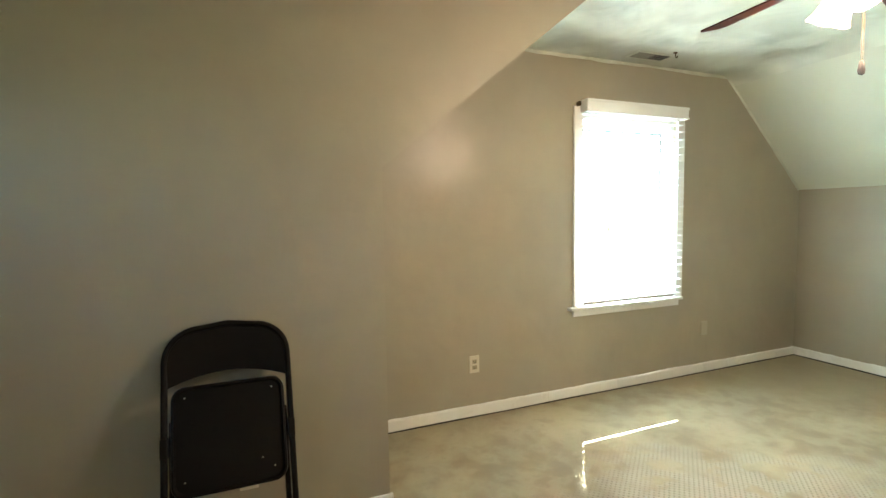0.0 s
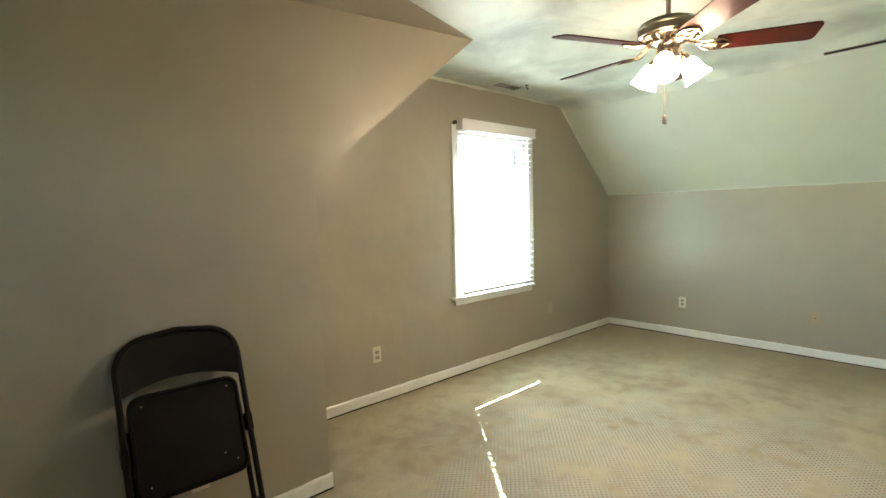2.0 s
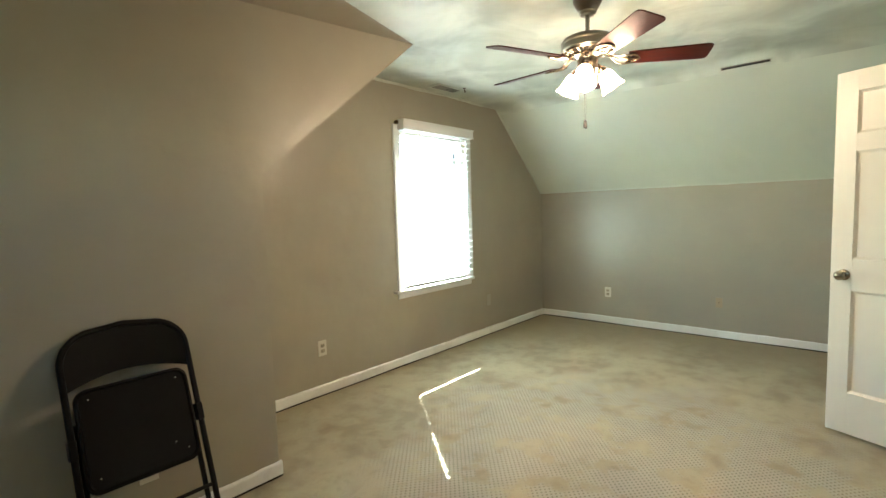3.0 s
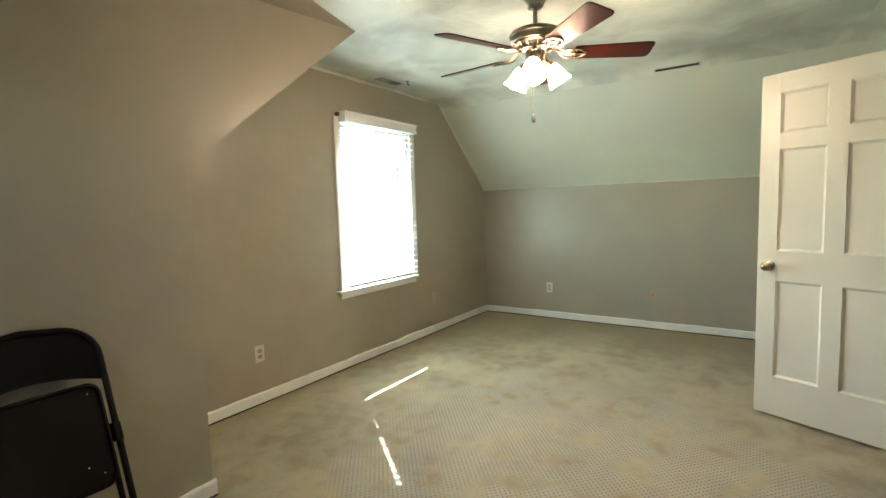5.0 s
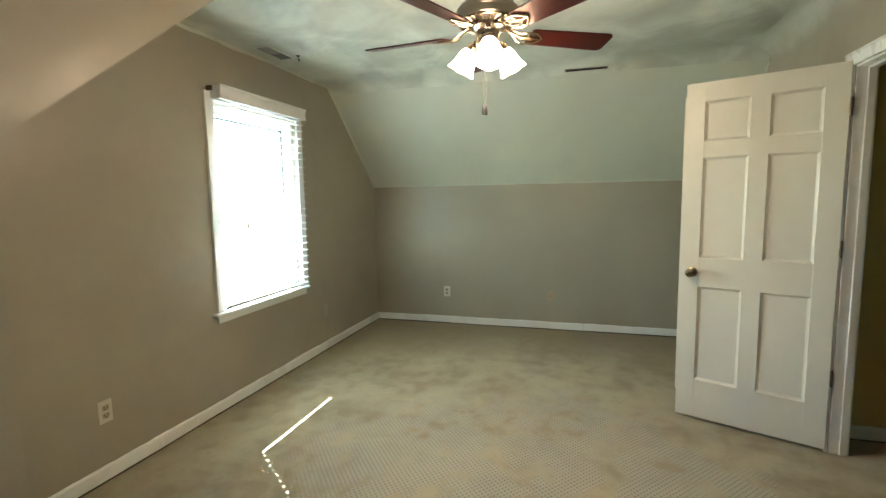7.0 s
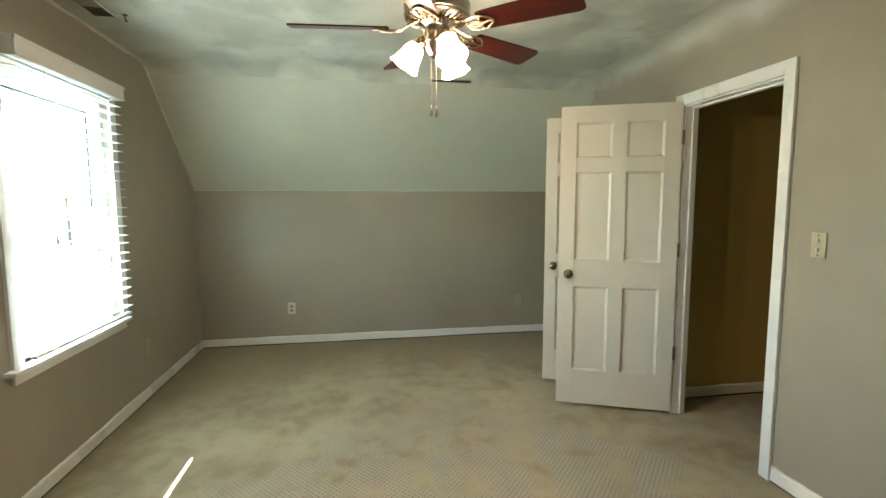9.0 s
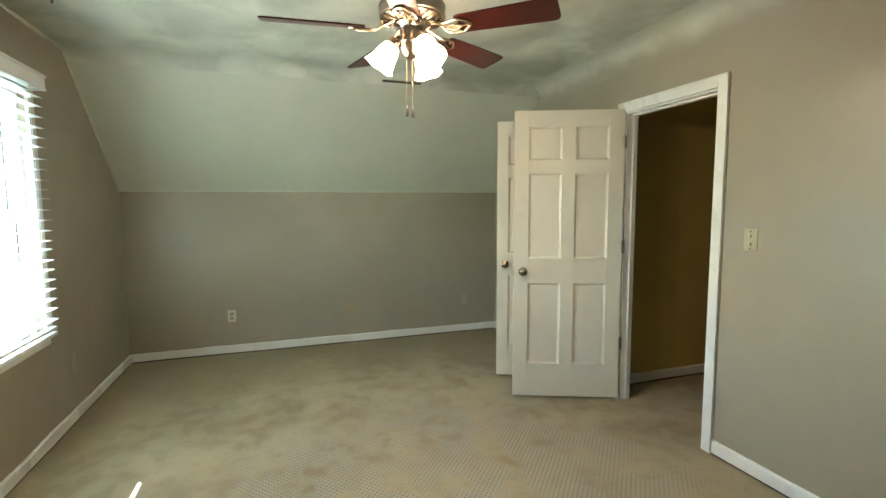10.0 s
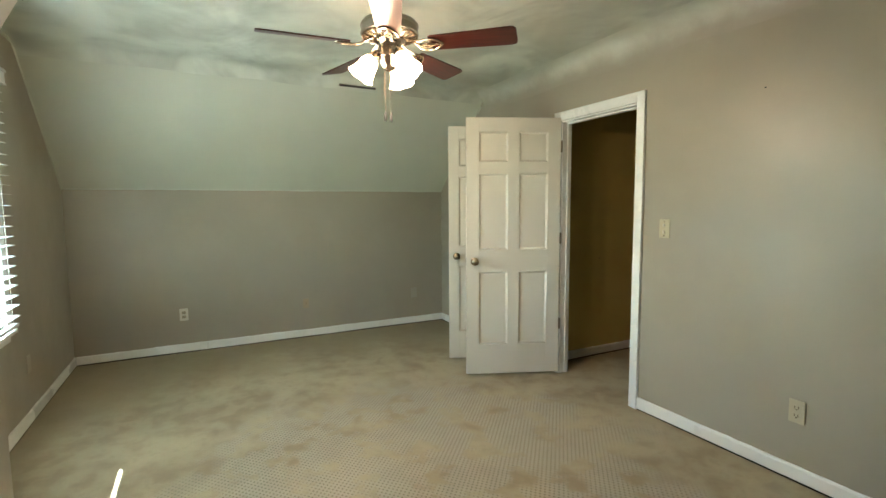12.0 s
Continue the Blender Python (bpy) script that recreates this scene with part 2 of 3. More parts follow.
# south wall with the two door openings
structure(boxes("wall_south", [(WEST - T, OPEN_W, SOUTH - ST, SOUTH, 0, TOP), (OPEN_W, OPEN_E, SOUTH - ST, SOUTH, OPEN_TOP, TOP),
                               (OPEN_E, C_W, SOUTH - ST, SOUTH, 0, TOP), (C_W, C_E, SOUTH - ST, SOUTH, OPEN_TOP, TOP),
                               (C_E, EAST, SOUTH - ST, SOUTH, 0, TOP)], wall_paint), "wall")
# unseen west opening, added to let sky light brighten the jutting wall
W2 = (0.3, 0.8, 1.55, 2.05)
structure(boxes("wall_west", [(WEST - T, WEST, SOUTH, W2[0], 0, TOP), (WEST - T, WEST, W2[1], NORTH, 0, TOP),
                              (WEST - T, WEST, W2[0], W2[1], 0, W2[2]), (WEST - T, WEST, W2[0], W2[1], W2[3], TOP)], wall_paint), "wall")
fill_west = new("unseen_fill_window")
tagged(fill_west, category="window", kind="structure")
boxes("fill_opening_frame", [(WEST - 0.09, WEST - 0.05, W2[0], W2[0] + 0.04, W2[2], W2[3]), (WEST - 0.09, WEST - 0.05, W2[1] - 0.04, W2[1], W2[2], W2[3]),
                       (WEST - 0.09, WEST - 0.05, W2[0] + 0.04, W2[1] - 0.04, W2[2], W2[2] + 0.04), (WEST - 0.09, WEST - 0.05, W2[0] + 0.04, W2[1] - 0.04, W2[3] - 0.04, W2[3])], trim_paint, fill_west)
boxes("fill_opening_sill", [(WEST - 0.05, WEST + 0.04, W2[0] - 0.04, W2[1] + 0.04, W2[2] - 0.022, W2[2])], trim_paint, fill_west)
# the wall that juts in, cut by the west slope
bm = bmesh.new()
prism(bm, [(WEST, 0), (NEAR_X, 0), (NEAR_X, NEAR_KNEE), (TIP_X, TOP), (WEST, TOP)], "y", NEAR_Y, NORTH)
structure(part("wall_jutting", bm, wall_paint), "wall")

# the sloping patch where that wall meets the ceiling
bm = bmesh.new()
vs = [bm.verts.new(v) for v in ((TIP_X, NEAR_Y, TOP), (0.1, NEAR_Y, TOP), (0.1, NEAR_Y - 0.48, TOP), (0.1, NEAR_Y, TOP - 0.11))]
for f in ((0, 1, 2), (0, 3, 1), (0, 2, 3), (1, 3, 2)):
    bm.faces.new([vs[i] for i in f])
structure(part("wall_top_patch", bm, wall_paint), "wall")


def strip(name, start, end, side, out, wide, mat):
    """A ragged band of paint and plaster, 3 mm proud, from start to end along a joint."""
    a, b, s, o = Vector(start), Vector(end), Vector(side).normalized(), Vector(out)
    n = int((b - a).length / 0.04)
    bm = bmesh.new()
    rows = []
    for i in range(n + 1):
        p = a.lerp(b, i / n)
        w = wide * (1 + 0.45 * noise.noise(p * 5) + 0.3 * noise.noise(p * 17))
        rows.append([bm.verts.new(p + s * k + o * d) for k, d in ((0, 0), (0, 0.006), (w * 0.6, 0.005), (w, 0.0))])
    for p, q in zip(rows, rows[1:]):
        for i in range(4):
            bm.faces.new((p[i], p[(i + 1) % 4], q[(i + 1) % 4], q[i]))
    return structure(part(name, bm, mat), "wall trim")


def cove(name, start, end, d1, d2, reach, mat):
    """A hollow of plaster along a joint; d1 and d2 run from the corner along the two faces."""
    a, b, d1, d2 = Vector(start), Vector(end), Vector(d1).normalized() * reach, Vector(d2).normalized() * reach
    bm = bmesh.new()
    rows = []
    n = max(2, int((b - a).length / 0.12))
    for i in range(n + 1):
        p = a.lerp(b, i / n)
        k = 1 + 0.22 * noise.noise(p * 2.3)
        offs = [-(d1 + d2).normalized() * 0.012] + [(d1 * (1 - t) ** 2 + d2 * t * t) * k for t in (0, 0.14, 0.28, 0.42, 0.56, 0.7, 0.85, 1)]
        rows.append([bm.verts.new(p + o) for o in offs])
    for p, q in zip(rows, rows[1:]):
        for i in range(9):
            bm.faces.new((p[i], p[(i + 1) % 9], q[(i + 1) % 9], q[i]))
    bm.faces.new(rows[0])
    bm.faces.new(rows[-1][::-1])
    return structure(part(name, bm, mat, smooth=True), "ceiling")


cove("ceiling_cove", (RIDGE_X, SOUTH, TOP), (RIDGE_X, NORTH, TOP), (-1, 0, 0), (EAST - RIDGE_X, 0, KNEE - TOP), 0.1, ceiling_paint)
cove("wall_cove", (WEST, SOUTH, TOP), (RIDGE_X, SOUTH, TOP), (0, 1, 0), (0, 0, -1), 0.16, cove_paint)
# short pale strip painting the light caught in the slope's south corner
strip("trim_lit_corner", (3.87, SOUTH, 2.36), (3.93, SOUTH, 2.304), (-0.69, 0, -0.73), (0, 1, 0), 0.009, ceiling_paint)
strip("trim_ceiling_joint", (WEST, NORTH, TOP), (RIDGE_X, NORTH, TOP), (0, 0, -1), (0, -1, 0), 0.02, ceiling_paint)
strip("trim_slope_joint", (RIDGE_X, NORTH, TOP), (EAST, NORTH, KNEE), (-0.69, 0, -0.73), (0, -1, 0), 0.017, ceiling_paint)
strip("trim_knee_joint", (EAST, SOUTH, KNEE + 0.004), (EAST, NORTH, KNEE + 0.004), (0, 0, -1), (-1, 0, 0), 0.009, slope_paint)

# small nails stuck in the walls
for at, label in ((pose(1.151, SOUTH, 1.952, -90), "small dark nail stuck in the greige wall"), (pose(2.865, -1.28, 0.893, 0, -90, 0), "small dark nail stuck in the ochre hall wall")):
    nail = empty("nail", at, label, "nail")
    bm = bmesh.new()
    lathe(bm, [(0.0, 0.0), (0.0015, 0.0), (0.0015, 0.01), (0.004, 0.011), (0.004, 0.0125), (0.0, 0.013)], 10)
    part("nail_head", bm, slot_dark, nail, "", True)

# hall behind the door

HALL_E, HALL_W, HALL_S = 2.865, 1.3, -3.1
structure(boxes("wall_hall_east", [(HALL_E, HALL_E + 0.1, HALL_S, SOUTH - ST, 0, TOP)], hall_paint), "wall")
structure(boxes("wall_hall_west", [(HALL_W - 0.1, HALL_W, HALL_S, SOUTH - ST, 0, TOP)], hall_paint), "wall")
structure(boxes("wall_hall_south", [(HALL_W - 0.1, HALL_E + 0.1, HALL_S - 0.1, HALL_S, 0, TOP)], hall_paint), "wall")
# closet behind the second door
structure(boxes("wall_closet", [(HALL_E + 0.1, C_E + 0.25, SOUTH - 0.85, SOUTH - 0.75, 0, TOP), (C_E + 0.15, C_E + 0.25, SOUTH - 0.75, SOUTH - ST, 0, TOP)], wall_paint), "wall")


# ---- baseboards ----
def baseboard(name, start, end, out, mat=None):
    """From start to end along a wall; out points into the room. The top edge is ragged with paint."""
    a, b, o = Vector((*start, 0)), Vector((*end, 0)), Vector((*out, 0))
    n = max(2, int((b - a).length / 0.03))
    bm = bmesh.new()
    rows = []
    for i in range(n + 1):
        p = a.lerp(b, i / n)
        h = 0.082 + 0.004 * noise.noise((p.x * 2.2, p.y * 2.2, 1)) + 0.0045 * noise.noise((p.x * 17, p.y * 17, 5))
        h += (0.035 if a.x == b.x == EAST else 0.015) * max(0.0, noise.noise((p.x * 2.9, p.y * 2.9, 40)) - 0.2) * (1 + noise.noise((p.x * 30, p.y * 30, 3)))
        lift = 0.011 + 0.004 * noise.noise((p.x * 2, p.y * 2, 9))
        prof = [(0.0, lift), (0.013, lift), (0.013, h - 0.012), (0.009, h - 0.003), (0.0, h)]
        rows.append([bm.verts.new(p + o * d + Vector((0, 0, z))) for d, z in prof])
    for p, q in zip(rows, rows[1:]):
        for i in range(5):
            bm.faces.new((p[i], p[(i + 1) % 5], q[(i + 1) % 5], q[i]))
    bm.faces.new(rows[0])
    bm.faces.new(rows[-1][::-1])
    # near-black strip that paints the shadow in the gap between the board and the carpet
    low, high = Vector((min(a.x, b.x), min(a.y, b.y))), Vector((max(a.x, b.x), max(a.y, b.y)))
    k = o.to_2d() * 0.009
    structure(boxes("floor_gap_shadow", [(min(low.x, low.x + k.x), max(high.x, high.x + k.x), min(low.y, low.y + k.y), max(high.y, high.y + k.y), 0.0005, 0.0105)], gap_shadow_dark), "gap")
    return structure(part(name, bm, mat or trim_paint), "baseboard")


for x0, x1 in ((0.6, 2.03), (2.032, 3.86), (3.862, EAST)):
    baseboard("baseboard_north", (x0, NORTH), (x1, NORTH), (0, -1))
for y0, y1 in ((SOUTH, 0.62), (0.622, 1.9), (1.902, NORTH - 0.014)):
    baseboard("baseboard_east", (EAST, y0), (EAST, y1), (-1, 0))
baseboard("baseboard_jutting", (WEST, NEAR_Y), (NEAR_X + 0.013, NEAR_Y), (0, -1))
baseboard("baseboard_south", (WEST, SOUTH), (OPEN_W - 0.067, SOUTH), (0, 1))
baseboard("baseboard_south", (OPEN_E + 0.067, SOUTH), (C_W - 0.067, SOUTH), (0, 1))
baseboard("baseboard_south", (C_E + 0.067, SOUTH), (EAST - 0.014, SOUTH), (0, 1))
baseboard("baseboard_west", (WEST, SOUTH + 0.014), (WEST, NEAR_Y - 0.014), (1, 0))
baseboard("baseboard_hall", (HALL_E, HALL_S), (HALL_E, SOUTH - ST), (-1, 0))


# ---- door frames ----
def door_frame(name, xa, xb, top):
    w, d = 0.065, 0.016
    root = new(name)
    tagged(root, category="door frame", kind="structure")
    yy = SOUTH
    for n, items in (
        ("casing", [(xa - w, xa, yy, yy + d, 0, top + w)]),
        ("casing", [(xb, xb + w, yy, yy + d, 0, top + w)]),
        ("head_casing", [(xa, xb, yy, yy + d, top, top + w)]),
        ("jamb", [(xa, xa + 0.012, yy - ST, yy, 0, top)]),
        ("jamb", [(xb - 0.012, xb, yy - ST, yy, 0, top)]),
        ("head_jamb", [(xa + 0.012, xb - 0.012, yy - ST, yy, top - 0.012, top)]),
        ("stop", [(xa + 0.012, xa + 0.024, yy - 0.08, yy - 0.045, 0, top - 0.012)]),
        ("stop", [(xb - 0.024, xb - 0.012, yy - 0.08, yy - 0.045, 0, top - 0.012)]),
        ("head_stop", [(xa + 0.024, xb - 0.024, yy - 0.08, yy - 0.045, top - 0.024, top - 0.012)]),
        ("casing_bead", [(xa - w, xa - w + 0.012, yy + d, yy + d + 0.005, 0, top + w), (xb + w - 0.012, xb + w, yy + d, yy + d + 0.005, 0, top + w),
                         (xa - w + 0.012, xb + w - 0.012, yy + d, yy + d + 0.005, top + w - 0.012, top + w)]),
    ):
        boxes(n, items, trim_paint, root, bevel=0.002)
    return root


door_frame("door_frame_hall", OPEN_W, OPEN_E, OPEN_TOP)
door_frame("door_frame_closet", C_W, C_E, OPEN_TOP)


# ---- doors ----
def six_panel_door(name, hinge, angle, width, label):
    """A leaf from its hinge, turned by angle about z; local x along the leaf, its seen face at y = 0."""
    root = empty(name, pose(hinge[0], hinge[1], 0.02, 0, 0, angle), label, "door")
    th, H = 0.035, 2.03
    st, mu = 0.1 * width / 0.74, 0.09 * width / 0.74
    pw = (width - 2 * st - mu) / 2
    xs = [(st, st + pw), (st + pw + mu, width - st)]
    zs = [(0.24, 0.826), (1.004, 1.598), (1.692, 1.921)]
    bm = bmesh.new()
    box(bm, 0, st, -th, 0, 0, H, 0.0015)
    box(bm, width - st, width, -th, 0, 0, H, 0.0015)
    box(bm, xs[0][1], xs[1][0], -th, 0, zs[0][0], zs[2][1])
    for z0, z1 in ((0, 0.24), (1.921, H)):
        box(bm, st, width - st, -th, 0, z0, z1)
    for z0, z1 in ((0.826, 1.004), (1.598, 1.692)):
        for xa, xb in xs:
            box(bm, xa, xb, -th, 0, z0, z1)
    part("leaf", bm, door_paint, root)
    for xa, xb in xs:
        for za, zb in zs:
            bm = bmesh.new()
            e, r = 0.014, 0.013
            for side in (0, -1):
                f = lambda d: -d if side == 0 else -th + d
                ring = lambda k, d: [bm.verts.new((x, f(d), z)) for x, z in ((xa + k, za + k), (xb - k, za + k), (xb - k, zb - k), (xa + k, zb - k))]
                r0, r1, r2 = ring(0.0, 0.001), ring(0.004, 0.006), ring(e, r)
                for p, q in ((r0, r1), (r1, r2)):
                    for i in range(4):
                        bm.faces.new((p[i], p[(i + 1) % 4], q[(i + 1) % 4], q[i]))
                bm.faces.new(r2)
            part("panel", bm, door_paint, root)
    for side in (1, -1):
        bm = bmesh.new()
        m = Matrix.Translation((width - 0.065, 0 if side > 0 else -th, 0.912)) @ pose(0, 0, 0, -90 * side)
        lathe(bm, [(0.0, 0.0), (0.031, 0.001), (0.031, 0.005), (0.024, 0.009), (0.012, 0.012), (0.011, 0.028), (0.02, 0.034), (0.027, 0.044), (0.027, 0.052), (0.02, 0.06), (0.008, 0.064), (0.0, 0.0645)], 20, m)
        part("knob", bm, knob_metal, root, "round antique nickel knob", True)
    boxes("latch", [(width - 0.0005, width + 0.0015, -0.03, -0.006, 0.88, 0.94)], knob_metal, root)
    for z in (0.40, 1.09, 1.81):
        bm = bmesh.new()
        lathe(bm, [(0.0, z - 0.045), (0.006, z - 0.045), (0.006, z + 0.045), (0.0, z + 0.045)], 10, Matrix.Translation((-0.006, 0.003, 0)))
        box(bm, -0.003, 0.0, -0.03, 0.0, z - 0.045, z + 0.045)
        part("hinge", bm, hinge_metal, root, "tarnished metal hinge", True)
    return root


six_panel_door("door_hall", (2.651, -0.631), 67.0, 0.747, "white painted six-panel door standing open into the room")
six_panel_door("door_closet", (3.11, -0.615), 67.0, 0.655, "white painted six-panel closet door standing open behind the other")

# ---- window ----
x0, x1, z0, z1 = WIN
win = new("window_1")
tagged(win, category="window", kind="structure")
boxes("casing", [(x0 - 0.07, x0, NORTH - 0.018, NORTH, z0, z1 + 0.05)], frame_paint, win, bevel=0.002)
boxes("casing", [(x1, x1 + 0.07, NORTH - 0.018, NORTH, z0, z1 + 0.05)], frame_paint, win, bevel=0.002)
boxes("head_casing", [(x0, x1, NORTH - 0.018, NORTH, z1, z1 + 0.05)], frame_paint, win, bevel=0.002)
boxes("sill", [(x0 - 0.115, x1 + 0.05, NORTH - 0.05, NORTH + 0.07, z0 - 0.022, z0)], frame_paint, win, bevel=0.004)
boxes("apron", [(x0 - 0.07, x1 + 0.04, NORTH - 0.016, NORTH, z0 - 0.072, z0 - 0.022)], frame_paint, win, bevel=0.002)
boxes("jamb", [(x0, x0 + 0.03, NORTH + 0.03, NORTH + T, z0, z1), (x1 - 0.03, x1, NORTH + 0.03, NORTH + T, z0, z1), (x0 + 0.03, x1 - 0.03, NORTH + 0.03, NORTH + T, z1 - 0.03, z1)], frame_paint, win)
mid = 1.37


def sash(name, y, za, zb, ga, gb):
    root_items = [(x0 + 0.03, ga, y - 0.015, y + 0.015, za, zb), (gb, x1 - 0.03, y - 0.015, y + 0.015, za, zb),
                  (ga, gb, y - 0.015, y + 0.015, za, za + 0.04), (ga, gb, y - 0.015, y + 0.015, zb - 0.04, zb)]
    s = boxes(name, root_items, frame_paint, win)
    p = boxes("pane", [(ga, gb, y - 0.002, y + 0.002, za + 0.04, zb - 0.04)], glass, s)
    p.visible_shadow = False


sash("lower_sash", NORTH + 0.065, z0, mid + 0.02, x0 + 0.069, x1 - 0.075)
xa, xb, za, zb, yy = x0 + 0.075, x1 - 0.075, mid + 0.02, z1 - 0.085, NORTH + 0.0805
boxes("gasket", [(xa, xb, yy, yy + 0.003, zb - 0.016, zb), (xb - 0.014, xb, yy, yy + 0.003, za, zb - 0.016)], gasket_grey, win, "dark glazing gasket")
sash("upper_sash", NORTH + 0.097, mid - 0.02, z1 - 0.03, x0 + 0.091, x1 - 0.075)

# ---- blinds ----
BX0, BX1, BY = 2.302, 3.228, 2.886
blinds = empty("window_blinds", pose((BX0 + BX1) / 2, BY, 0.7), "wide white slatted blinds, lowered and open, over the window", "blinds")


def hung(name, items, mat, label="", bevel=0.0):
    ob = boxes(name, items, mat, blinds, label, bevel)
    ob.matrix_parent_inverse = blinds.matrix_world.inverted()
    return ob


hung("valance", [(2.292, 3.25, 2.842, 2.852, 2.056, 2.143), (2.292, 2.302, 2.852, 2.92, 2.056, 2.143), (3.24, 3.25, 2.852, 2.92, 2.056, 2.143),
                 (2.288, 3.254, 2.836, 2.842, 2.125, 2.143), (2.288, 3.254, 2.838, 2.842, 2.056, 2.068)], slat_white, "white moulded valance", 0.003)
hung("head_rail", [(BX0 + 0.03, BX1, 2.86, 2.91, 2.065, 2.1)], slat_white)
hung("bottom_rail", [(BX0 + 0.005, BX1, 2.868, 2.898, 0.7, 0.718)], slat_white, "", 0.003)
hung("bracket", [(2.262, 2.268, 2.88, 2.925, 2.1, 2.13)], hinge_metal)
slat_mesh = None
PITCH = 0.057
for i in range(23):
    z = 0.765 + PITCH * i
    if slat_mesh is None:
        bm = bmesh.new()
        prof = [(-0.03, -0.002), (-0.015, 0.0), (0.0, 0.001), (0.015, 0.0), (0.03, -0.002)]
        lo = [[bm.verts.new((x, y, h + k)) for y, h in prof] for x in (BX0, BX1) for k in (0.0, 0.0025)]
        for i2 in range(4):
            for a, b in ((0, 2), (1, 3)):
                bm.faces.new((lo[a][i2], lo[a][i2 + 1], lo[b][i2 + 1], lo[b][i2]))
            for a, b in ((0, 1), (2, 3)):
                bm.faces.new((lo[a][i2], lo[a][i2 + 1], lo[b][i2 + 1], lo[b][i2]))
        for k in (0, 4):
            bm.faces.new((lo[0][k], lo[1][k], lo[3][k], lo[2][k]))
        s = part("slat", bm, slat_white)
        slat_mesh = s.data
        bpy.data.objects.remove(s)
    s = new("slat", slat_mesh)
    s.parent, s.matrix_parent_inverse = blinds, blinds.matrix_world.inverted()
    s.matrix_basis = pose(0.0004 * i + random.uniform(-0.001, 0.001), BY, z, 0, random.uniform(-0.1, 0.1), 0)
for x in (2.45, 2.77, 3.09):
    for y in (BY - 0.031, BY + 0.031):
        bm = bmesh.new()
        tube(bm, [(x, y, 0.72), (x, y, 2.08)], 0.0009, 5)
        part("ladder_cord", bm, cord_white, blinds).matrix_parent_inverse = blinds.matrix_world.inverted()
bm = bmesh.new()
tube(bm, [(2.49, 2.85, 1.26), (2.49, 2.85, 2.08)], 0.0011, 5)
lathe(bm, [(0.0, 1.215), (0.009, 1.217), (0.008, 1.235), (0.003, 1.26), (0.0, 1.262)], 10, Matrix.Translation((2.49, 2.85, 0)))
c = part("pull_cord", bm, knob_metal, blinds, "cord with a dark tassel", True)
c.matrix_parent_inverse = blinds.matrix_world.inverted()


bm = bmesh.new()
tube(bm, [(3.07, 2.955, 1.11), (3.07, 2.955, 1.335)], 0.0045, 8)
c = part("cord_end", bm, slot_dark, blinds, "dark cord end hanging behind the slats", True)
c.matrix_parent_inverse = blinds.matrix_world.inverted()


# ---- outlets and switches ----
def wall_plate(name, where, turn, label, kind, w=0.072, h=0.115):
    root = empty(name, pose(*where, 0, 0, turn), label, kind)
    boxes("plate", [(-w / 2, w / 2, -0.006, 0.0, -h / 2, h / 2)], {"cover plate": plate_paint, "cable jack": tan_plastic, "switch": ivory_plastic}.get(kind, ivory_plastic if turn == 180 else plate_plastic), root, bevel=0.002)
    if kind == "cover plate":
        return root
    if kind == "outlet":
        for z in (-0.02, 0.02):
            boxes("socket", [(-0.017, 0.017, -0.009, -0.006, z - 0.014, z + 0.014)], ivory_plastic if turn == 180 else socket_plastic, root, bevel=0.001)
            boxes("slots", [(-0.01, -0.006, -0.0095, -0.009, z - 0.004, z + 0.008), (0.006, 0.01, -0.0095, -0.009, z - 0.004, z + 0.008), (-0.0035, 0.0035, -0.0095, -0.009, z - 0.012, z - 0.006)], hinge_metal if turn == 180 else slot_dark, root)
    elif kind == "switch":
        for x in (-0.0,):
            for z in (-0.021, 0.021):
                boxes("toggle", [(x - 0.006, x + 0.006, -0.016, -0.006, z - 0.008, z + 0.008)], plate_plastic, root, bevel=0.002)
                boxes("screw", [(x - 0.003, x + 0.003, -0.0075, -0.006, z * 2.1 - 0.003, z * 2.1 + 0.003)], slot_dark, root)
    else:
        bm = bmesh.new()
        lathe(bm, [(0.0, 0.0), (0.006, 0.0), (0.005, 0.008), (0.0, 0.009)], 12, pose(0, -0.006, 0, 90))
        part("jack", bm, brass, root, "", True)
    return root


wall_plate("outlet_north", (1.45, NORTH, 0.36), 0, "ivory duplex outlet on the greige wall", "outlet")
wall_plate("outlet_east", (EAST, 2.09, 0.365), -90, "ivory duplex outlet low on the knee wall", "outlet")
wall_plate("jack_east", (EAST, 0.96, 0.36), -90, "small beige cable jack low on the knee wall", "cable jack", 0.06, 0.1)
wall_plate("outlet_jutting", (0.057, NEAR_Y, 0.305), 0, "ivory outlet behind the folded chair", "outlet")
wall_plate("blank_north", (3.585, NORTH, 0.378), 0, "blank cover plate painted over in greige", "cover plate")
wall_plate("blank_east", (EAST, -0.28, 0.364), -90, "blank cover plate painted over in greige", "cover plate")
wall_plate("switch_south", (1.708, SOUTH, 1.222), 180, "ivory light switch beside the door", "switch")
wall_plate("outlet_south", (0.928, SOUTH, 0.355), 180, "ivory duplex outlet on the wall beside the door", "outlet")

